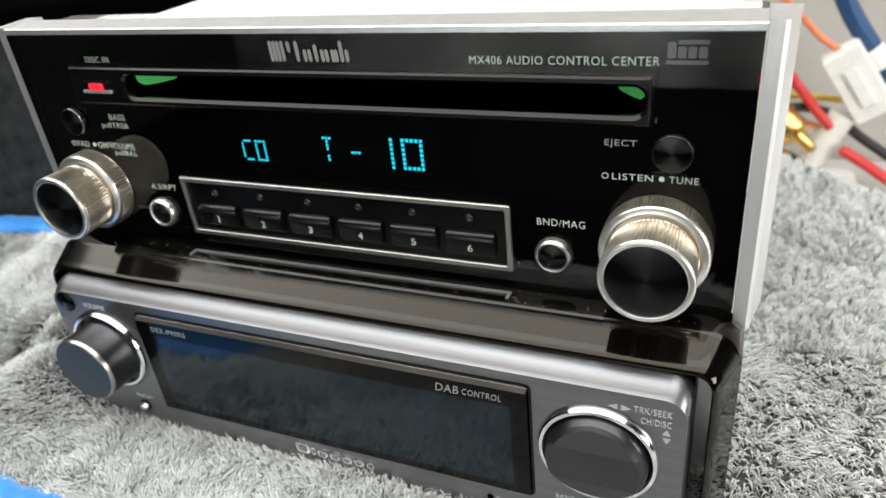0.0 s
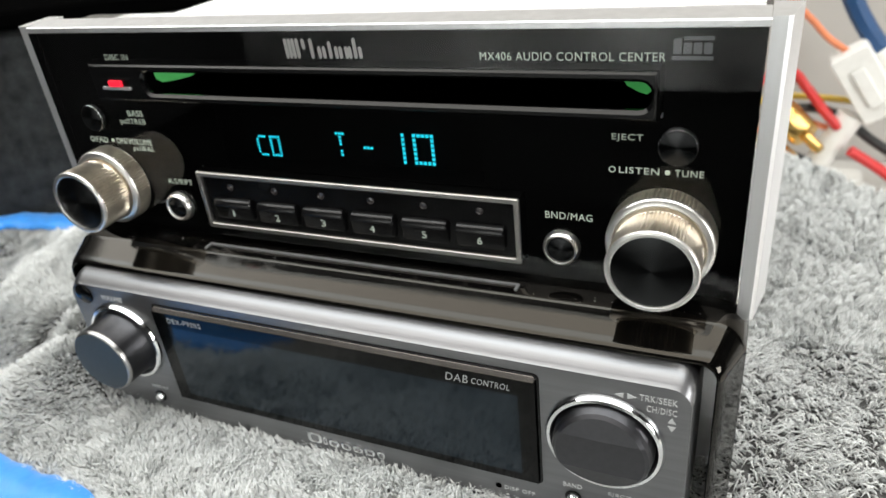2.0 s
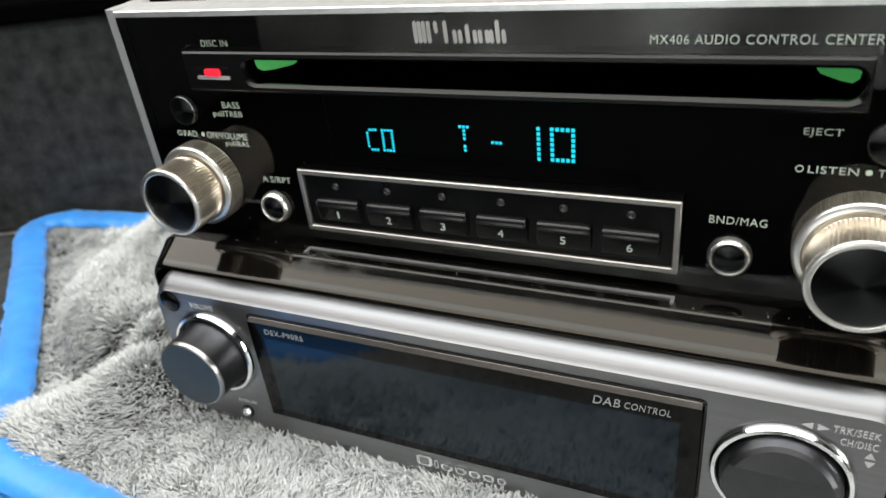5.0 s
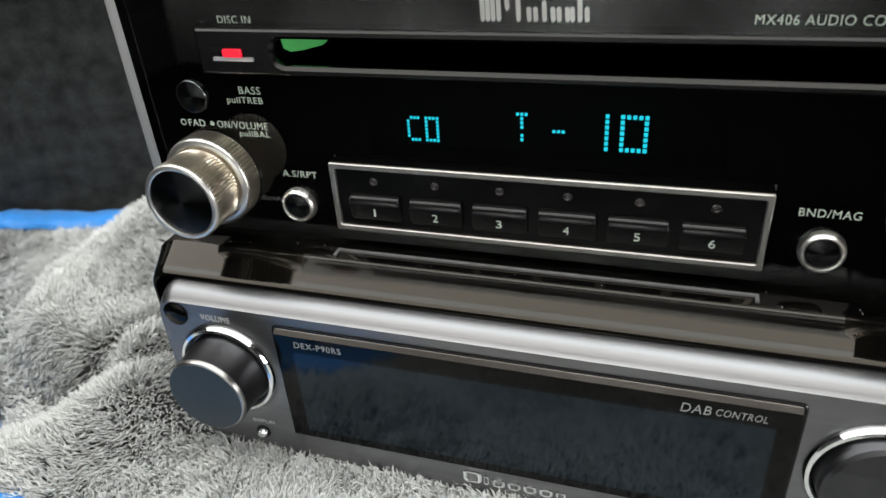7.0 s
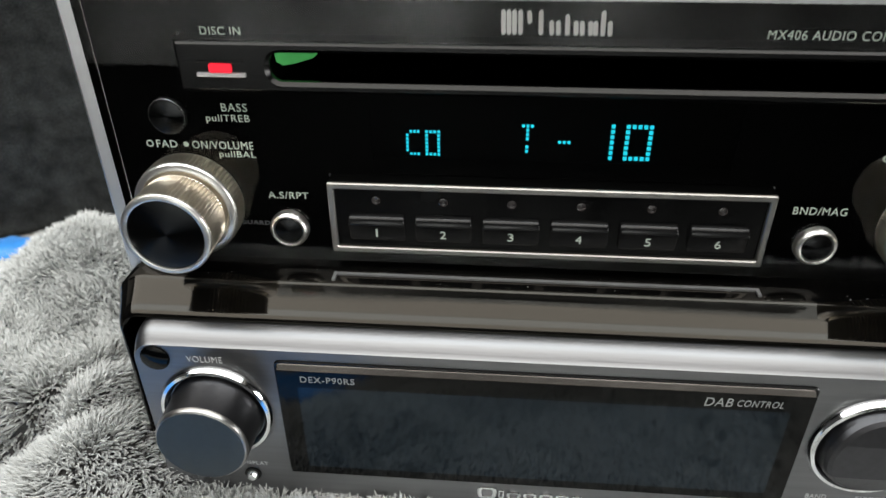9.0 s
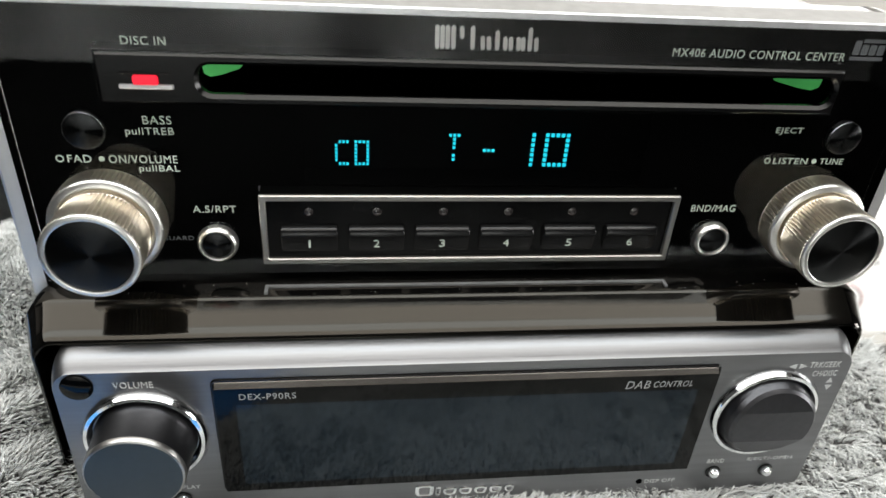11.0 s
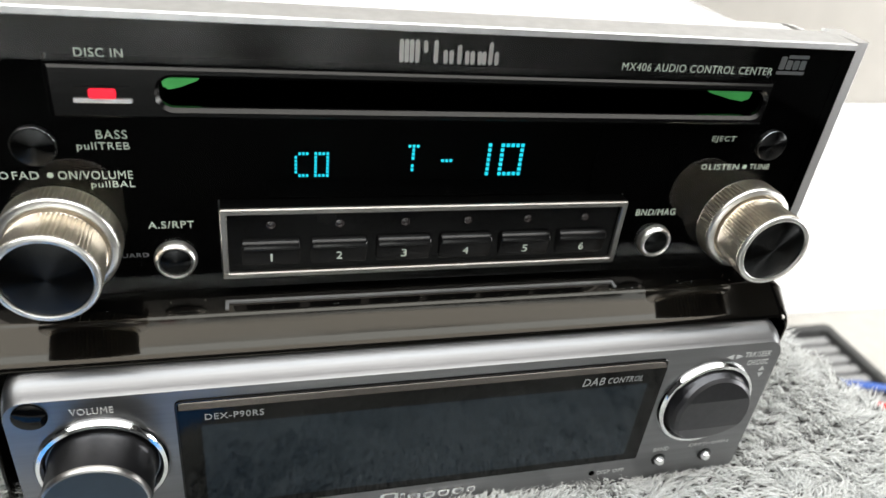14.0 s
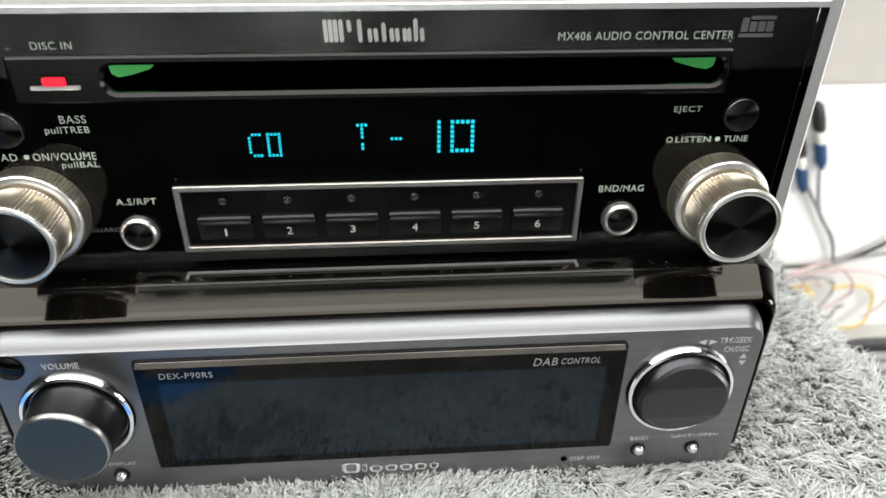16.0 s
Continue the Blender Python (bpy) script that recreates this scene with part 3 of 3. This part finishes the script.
push_button(-54.5, 60.2, "round_button")
push_button(53.5, 60.5, "round_button")
for cx, cz, name in ((-76.0, 85.0, "tone_knob"), (76.6, 85.4, "eject_button")):
    k = part(name, turned([(3.7, -2.85), (3.7, -3.9), (3.45, -4.3), (3.2, -4.4), (0.2, -4.3)], 72, ((1, 0.1),)), SPUN_BUTTON, stereo, "round black spun-metal button", smooth=True, at=(cx, 0, cz))
    part("bright_edge", turned([(3.74, -3.8), (3.74, -4.15), (3.66, -4.3), (3.56, -4.3), (3.5, -4.0)], 72, ((0, 0.1), (1, 0.1))), DARK_CHROME, k, "thin glinting edge")

# lettering
FY = PY - 0.15
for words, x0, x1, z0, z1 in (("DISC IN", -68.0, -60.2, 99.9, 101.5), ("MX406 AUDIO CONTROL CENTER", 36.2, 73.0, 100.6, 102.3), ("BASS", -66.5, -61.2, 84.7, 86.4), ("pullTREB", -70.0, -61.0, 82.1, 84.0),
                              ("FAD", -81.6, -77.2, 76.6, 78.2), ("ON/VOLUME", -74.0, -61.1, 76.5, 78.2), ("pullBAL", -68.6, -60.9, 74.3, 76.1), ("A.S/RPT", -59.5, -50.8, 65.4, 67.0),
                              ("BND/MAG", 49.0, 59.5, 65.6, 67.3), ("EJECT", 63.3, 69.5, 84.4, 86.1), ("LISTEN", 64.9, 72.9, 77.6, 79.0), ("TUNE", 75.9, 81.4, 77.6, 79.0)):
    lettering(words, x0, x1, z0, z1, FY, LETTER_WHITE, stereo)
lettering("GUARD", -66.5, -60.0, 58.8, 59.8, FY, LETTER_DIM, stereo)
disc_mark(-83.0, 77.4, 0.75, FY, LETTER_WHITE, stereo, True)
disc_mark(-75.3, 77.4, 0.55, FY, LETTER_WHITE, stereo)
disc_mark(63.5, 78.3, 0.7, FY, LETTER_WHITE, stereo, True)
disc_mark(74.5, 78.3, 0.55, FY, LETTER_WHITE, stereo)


def badge_bars(x0, x1, z0, z1, y, mat, parent):
    """A maker's badge drawn as a row of plain pointed strokes."""
    plan = ((0.00, 1.0), (0.05, 1.0), (0.10, 1.0), (0.155, 1.0), (0.235, 0.45), (0.34, 1.0), (0.44, 0.62), (0.50, 0.62), (0.58, 0.85), (0.66, 0.62), (0.715, 0.62), (0.79, 0.62), (0.835, 0.62), (0.90, 1.0), (0.965, 0.62))
    w = (x1 - x0) * 0.024
    for f, h in plan:
        cx = x0 + w + f * (x1 - x0 - 2 * w)
        za, zb = (z0, z0 + h * (z1 - z0)) if h != 0.45 else (z0 + 0.42 * (z1 - z0), z1 - 0.1)
        pts = [(cx, za), (cx + w, za + w), (cx + w * 0.7, zb - w), (cx, zb), (cx - w, zb - w), (cx - w * 0.7, za + w)]
        part("badge_stroke", loft(bmesh.new(), [(pts, y), (pts, y + 0.15)]), mat, parent)


badge_bars(-11.3, 9.6, 100.6, 105.4, FY - 0.1, LOGO_SILVER, stereo)
bm = bmesh.new()
for k in range(4):
    frame_x = 74.2 + k * 1.78
    rbox(frame_x, frame_x + 1.5, FY, FY + 0.15, 102.0, 104.9 if k == 0 else 104.1, 0.3, 0.05, 2, bm)
for z in (100.9, 104.5):
    rbox(74.0 if z < 102 else 76.0, 81.3, FY, FY + 0.15, z, z + 0.75, 0.1, 0.05, 1, bm)
part("format_mark", bm, LETTER_DIM, stereo, "dim grey format mark")

# ---- lower stereo ----
lower = empty("car_stereo", "car stereo with gunmetal front, dark display and two round knobs", "car stereo", "stacked car stereos")
part("chassis", rbox(-89, 89, 3.5, 165, -3, 50.5, 1.5, 0.8), ZINC, lower, "bare zinc-plated chassis")


def trim_loop(i, y, top=0.0, r=7.0):
    return (rrect(-94 + i, 93 - i, -5 + i * 0.3, 50.3 - i - top, max(r - i * 0.6, 0.8), 9), y)


bm = loft(bmesh.new(), [trim_loop(0, 3), trim_loop(0, -8.5), trim_loop(0.3, -9.0), trim_loop(0.546, -9.6), trim_loop(2.76, -15.0), trim_loop(2.924, -15.4), trim_loop(3.3, -16.2), trim_loop(3.75, -17.0), trim_loop(4.2, -17.5), trim_loop(4.55, -17.65), trim_loop(4.75, -17.5), trim_loop(4.87, -17.1), trim_loop(4.9, 2.5)], ring=True)
part("trim_frame", bm, PIANO_BLACK, lower, "glossy piano-black trim frame", smooth=True)


ledge = [(-45.4, -8.2), (-44.7, -8.2), (-44.7, -6.0), (43.4, -6.0), (43.4, -7.8), (44.1, -7.8), (44.1, -5.2), (-45.4, -5.2)]
part("catch_ledge", loft(bmesh.new(), [[(x, y, z) for x, y in ledge] for z in (50.2, 50.75)]), LEDGE, lower, "thin silver catch ledge on the trim")
rng = np.random.default_rng(3)
bm = bmesh.new()
for k in range(26):
    dx, dy = rng.uniform(-88, 88), rng.uniform(-8.3, -3.2)
    size = rng.uniform(0.05, 0.11)
    loft(bm, [[(dx + size * math.cos(w), dy + size * math.sin(w), z) for w in (0, 1.4, 2.9, 4.4)] for z in (50.29, 50.29 + size)])
tagged(part("dust", bm, PAPER, lower), "pale dust specks on the glossy trim", kind="stuff")


def nose_loop(i, y, drop=0.0):
    return (rrect(-85.7 + i, 84.9 - i, -3 + i, 45.4 - drop, 4.4, 7), y)


bm = loft(bmesh.new(), [nose_loop(0, 3), nose_loop(0, -17.6), nose_loop(0.02, -18.4, 0.06), nose_loop(0.08, -19.5, 0.36), nose_loop(0.15, -20.5, 0.84), nose_loop(0.25, -21.4, 1.48),
                        nose_loop(0.35, -22.1, 2.1), nose_loop(0.45, -22.6, 2.56), nose_loop(0.6, -22.9, 2.72)])
part("nosepiece", bm, GUNMETAL, lower, "brushed gunmetal nosepiece", smooth=True, crease=25)
NY = -22.9
SY = NY - 1.2
window = [(NY + 0.4, 8.0), (NY - 0.8, 8.0), (SY, 8.4), (SY, 38.5), (NY + 0.4, 38.5)]
screen = part("display_screen", loft(bmesh.new(), [[(x, y, z) for y, z in window] for x in (-54.7, 52.5)]), SCREEN, lower, "dark unlit display glass")
edge = [(SY + 0.1, 38.5), (SY + 0.02, 38.55), (NY - 0.35, 39.45), (NY - 0.15, 39.6), (NY + 0.4, 39.6), (NY + 0.4, 38.5)]
part("window_edge", loft(bmesh.new(), [[(x, y, z) for y, z in edge] for x in (-54.5, 52.3)]), WINDOW_EDGE, screen, "pale bevelled upper edge of the window")
part("screen_rim", frame_ring((-55.4, 53.2, 7.3, 40.3, 1.4), (-54.7, 52.5, 8.0, 39.6, 1.0), NY - 0.35, NY + 0.2, 0.2), PLATE_BLACK, screen)
part("lcd", rbox(-50.6, 48.6, SY - 0.015, SY + 0.2, 10.6, 34.2, 0.4, 0.01), LCD, screen, "slightly bluish unlit liquid crystal panel")
lettering("DEX-P90RS", -49.8, -38.5, 35.6, 37.2, SY - 0.05, SCREEN_INK, screen)
lettering("DAB", 31.6, 37.0, 35.0, 37.2, SY - 0.05, SCREEN_INK, screen, 0.15)
lettering("CONTROL", 37.8, 46.8, 35.2, 36.9, SY - 0.05, SCREEN_INK, screen, 0.15)
for words, x0, x1, z0, z1 in (("VOLUME", -73.8, -66.2, 38.6, 40.2), ("TRK/SEEK", 74.2, 81.6, 38.4, 40.0), ("CH/DISC", 75.7, 81.6, 35.8, 37.4), ("BAND", 58.0, 62.3, 8.6, 9.9),
                              ("EJECT/-OPEN", 68.3, 80.0, 8.7, 9.9), ("DISP OFF", 43.4, 51.0, 2.6, 3.8), ("DISPLAY", -66.8, -60.6, 8.6, 9.7)):
    lettering(words, x0, x1, z0, z1, NY - 0.1, LETTER_GREY, lower)
for pts in (((69.2, 38.9), (71.0, 38.2), (71.0, 39.6)), ((73.6, 38.9), (71.8, 38.2), (71.8, 39.6)), ((80.7, 35.2), (79.9, 33.8), (81.5, 33.8)), ((80.8, 31.6), (80.0, 33.0), (81.6, 33.0))):
    part("arrow_mark", loft(bmesh.new(), [(list(pts), NY - 0.1), (list(pts), NY + 0.05)]), LETTER_GREY, lower)
part("scratch", loft(bmesh.new(), [[(x, -19.0, 44.72), (x, -19.25, 44.55), (x, -19.1, 44.75)] for x in (70.5, 81.5)]), PAPER, lower, "pale worn scratch")
part("sensor", turned([(3.1, 0.3), (3.1, -0.3), (2.7, -0.5), (0.3, -0.6)], 40), SCREEN, lower, "round black sensor window", smooth=True, at=(-80.5, NY, 39.3))
for bx, bz in ((60.3, 5.6), (74.1, 5.4), (-64.6, 5.6)):
    b = part("small_button", turned([(1.9, 0.3), (1.9, -0.3), (1.5, -0.4)], 24), PLATE_BLACK, lower, at=(bx, NY, bz))
    part("button_dome", turned([(1.35, -0.3), (1.3, -0.9), (0.9, -1.5), (0.2, -1.7)], 24), CHROME, b, "small chrome button", smooth=True)
part("pin_hole", turned([(0.8, 0.2), (0.8, -0.15), (0.5, -0.2)], 16), DARK_VOID, lower, at=(41.9, NY, 3.3))


def chrome_ring(cx, cz, r):
    return part("chrome_ring", turned([(r, 0.2), (r, -0.6), (r - 0.6, -1.5), (r - 1.3, -1.6), (r - 1.9, -0.9), (r - 2.1, 0.2)], 80), CHROME, lower, "chrome ring round the knob", smooth=True, at=(cx, NY, cz))


ring = chrome_ring(-69.5, 25.2, 12.5)
part("volume_knob", turned([(10.2, 0.1), (10.2, -0.8), (9.9, -1.4), (9.7, -9.2), (9.3, -9.4)], 80), KNOB_GREY, ring, "graphite volume knob", smooth=True)
part("knob_edge", turned([(9.4, -9.0), (9.72, -9.2), (9.68, -9.7), (9.45, -10.2), (9.1, -10.4)], 80), EDGE_GREY, ring, "bright turned edge", smooth=True)
part("knob_face", turned([(9.2, -10.1), (9.1, -10.5), (0.3, -10.7)], 80), CAP_GREY, ring, "slate grey knob face", smooth=True)
ring = chrome_ring(67.2, 25.2, 12.9)
bm = turned([(10.8, 0.1), (10.8, -1.0), (10.5, -3.4), (10.1, -4.4), (9.4, -5.0), (0.3, -5.2)], 128)
for cut in (-4.2, 4.6):
    bmesh.ops.bisect_plane(bm, geom=bm.verts[:] + bm.edges[:] + bm.faces[:], plane_co=(0, 0, cut), plane_no=(0, 0, 1))
for v in bm.verts:
    if v.co.y < -3.0:
        v.co.y += 0.24 * max(0.0, v.co.z - 4.6) + 0.3 * max(0.0, -4.2 - v.co.z)
part("selector_knob", bm, KNOB_GREY, ring, "graphite selector knob", smooth=True, crease=9)
for k, (bx, half, z1) in enumerate(((-10.6, 2.2, 6.0), (-7.4, 0.6, 5.4), (-4.6, 1.6, 4.9), (-0.9, 1.5, 4.9), (2.7, 1.5, 4.9), (6.3, 1.5, 4.9), (9.6, 1.1, 4.9))):
    part("badge_stroke", frame_ring((bx - half, bx + half, 2.4, z1, min(half, 1.2) * 0.9), (bx - half * 0.55, bx + half * 0.55, 3.1, z1 - 0.7, min(half, 1.2) * 0.4), NY - 0.45, NY + 0.1, 0.15, 4), CHROME, lower)

# ---- cables and connectors behind ----
RED = sheath("red_cable_sheath", (0.55, 0.03, 0.03))
ORANGE = sheath("orange_cable_sheath", (0.75, 0.25, 0.12))
YELLOW = sheath("yellow_cable_sheath", (0.7, 0.5, 0.08))
BLACK = sheath("black_cable_sheath", (0.02, 0.02, 0.02))
BLUE = sheath("blue_cable_sheath", (0.03, 0.1, 0.4))
LEAD_GREY = sheath("grey_cable_sheath", (0.22, 0.22, 0.22))
PALE_PINK = sheath("pale_pink_sheath", (0.6, 0.42, 0.42))
NAVY = sheath("navy_cable_sheath", (0.014, 0.06, 0.16))


def cable(points, r, mat, label):
    return tagged(part("cable", tube(points, r), mat, smooth=True), label, "cable")


cable([(60, 300, 60), (90, 360, 46), (112, 376, 25), (126, 380, 10), (140, 380, 0)], 2.2, ORANGE, "thin orange cable running into the white connector")
cable([(80, 350, -10), (106, 372, -10), (118, 376, -22), (130, 372, -36), (140, 372, -47)], 3.2, RED, "red cable dropping into the tangle")
cable([(148, 366, -60), (164, 366, -70), (182, 360, -80), (225, 340, -98)], 3.4, RED, "red cable lying over the side table")
cable([(84, 366, -26), (112, 384, -30), (146, 386, -33), (172, 384, -38), (215, 380, -60)], 2.2, YELLOW, "yellow cable in the tangle")
cable([(90, 372, -40), (118, 378, -36), (140, 382, -42), (160, 378, -56), (182, 372, -70), (215, 356, -96)], 3.2, BLACK, "black cable in the tangle")
cable([(84, 370, -60), (112, 372, -66), (136, 372, -78), (170, 362, -97)], 2.6, BLACK, "black cable under the brass plugs")
cable([(90, 372, -48), (116, 376, -44), (138, 378, -50), (150, 378, -44)], 2.0, ORANGE, "thin orange cable in the tangle")
cable([(150, 366, -78), (160, 360, -86), (182, 350, -98)], 2.4, NYLON, "thin white cable beside the red one")
cable([(128, 392, 50), (140, 390, 26), (152, 388, 8), (168, 388, -12), (200, 386, -52), (225, 384, -96)], 6.0, NAVY, "thick navy cable with a pale collar")
collar = tube([(157, 388, 1), (162, 388, -5), (166, 388, -10)], 6.6, 16)
tagged(part("cable_collar", collar, NYLON, smooth=True), "pale plastic collar round the navy cable", "collar")

plug = empty("white_connector", "milky white plastic connector standing on its cable sleeve", "connector", at=(120, 378, -100))
plug.rotation_euler = (0, radians(24), 0)
part("sleeve", loft(bmesh.new(), [[(8.5 * math.cos(w), 8.5 * math.sin(w), z) for w in [k * math.pi / 10 for k in range(20)]] for z in (-1, 1, 66)]), NYLON, plug, "pale plastic sleeve", smooth=True)
shell = part("shell", rbox(-12, 12, -10, 10, -24, 24, 2.5, 1.2), NYLON, plug, at=(-5, 0, 88))
shell.rotation_euler.y = radians(-58)
part("latch", rbox(-4, 4, -12.5, -10.2, -14, 12, 1, 0.5), NYLON, shell)

for px, py, pz, spin, tilt in ((110, 366, -40, 48, 28), (102, 362, -62, 35, 12)):
    jack = empty("brass_plug", "gold-coloured brass plug among the cables", "plug", "brass plugs", at=(px, py, pz))
    jack.rotation_euler = (radians(tilt), 0, radians(spin))
    part("barrel", turned([(8.6, -16), (9.6, -14), (9.6, -4), (8.8, -3.4), (8.8, -1.6), (9.8, -1), (9.8, 7), (7.0, 8), (7.0, 15), (6.2, 16)], 40, ((1, 0.4), (2, 0.4))), BRASS, jack, smooth=True)
    part("tip", turned([(2.6, -30), (3.6, -28), (3.6, -15)], 20), BRASS, jack, smooth=True)

tray = empty("slotted_tray", "charcoal slotted plastic tray on the low desk", "tray", at=(493, 308, -333))
part("rim", loft(bmesh.new(), [[(x, y, z) for x, y in rrect(-108 + i, 108 - i, -82 + i, 82 - i, 6)] for i, z in ((0, 0), (0, 22), (1, 23), (9, 23), (10, 22), (10, 3))]), TRAY, tray)
for k in range(9):
    part("slat", slab(-97, 97, -70 + k * 16, -60 + k * 16, 3.2, 15), SLAT, tray, "grey slat")

cable([(470, 300, -306), (533, 290, -305), (576, 276, -304), (640, 262, -318), (700, 250, -329)], 4.0, BLUE, "blue cable across the slotted tray")
cable([(460, 272, -305), (526, 258, -305), (560, 250, -304), (630, 236, -316), (700, 220, -328)], 4.5, RED, "red cable across the slotted tray")

# plugs that hang at the white board, and the tangle under them
def sloped(rows, lean):
    """A round body along z that leans sideways; rows: (radius, z)."""
    return loft(bmesh.new(), [[(r * math.cos(w) - lean * z, r * math.sin(w), z) for w in [k * math.pi / 10 for k in range(20)]] for r, z in rows])


for x0, top, turn in ((386, -106, ((12, -46), (24, -82), (44, -108), (54, -136))), (375, -130, ((10, -22), (34, -56), (56, -88), (65, -112)))):
    lead = empty("hanging_plug", "black and blue plug hanging before the white board", "plug", "hanging plugs", at=(x0, 430, top))
    part("plug_body", sloped(((2.5, 32), (5.4, 28), (6.2, 16), (5.6, 6), (3.4, 3)), 0.35), BLACK, lead, smooth=True)
    part("plug_collar", sloped(((3.4, 4), (4.2, 2), (4.2, -8), (3.6, -10)), 0.35), NYLON, lead, "pale collar", smooth=True)
    part("plug_ring", sloped(((5.2, -8), (5.6, -11), (5.4, -22), (4.6, -28), (2.0, -34)), 0.35), NAVY, lead, "blue-black sleeve", smooth=True)
    part("lead", tube([(turn[0][0] - 3, 0, max(turn[0][1] + 16, -30))] + [(x, -1, z) for x, z in turn], 1.8), LEAD_GREY, lead, smooth=True)
cable([(330, 428, -250), (385, 428, -247), (436, 428, -245), (470, 428, -232), (500, 428, -214)], 2.2, BLACK, "black cable running along the white board")
cable([(430, 428, -246), (470, 426, -236), (515, 428, -232)], 2.0, LEAD_GREY, "thin grey wire end")
rng = random.Random(4)
for k in range(12):
    cx, cz, rad = 425 + rng.uniform(-38, 38), -284 + rng.uniform(-14, 16), rng.uniform(18, 46)
    a0 = rng.uniform(0, 6.28)
    span = rng.uniform(2.6, 5.2)
    pts = [(cx + rad * 1.25 * math.cos(a0 + span * i / 6), 424 + rng.uniform(-8, 4), max(-330, cz + rad * 0.8 * math.sin(a0 + span * i / 6))) for i in range(7)]
    cable(pts, 1.4, (YELLOW, LEAD_GREY, YELLOW, PALE_PINK)[k % 4], "thin loose wire in a tangle before the white board")
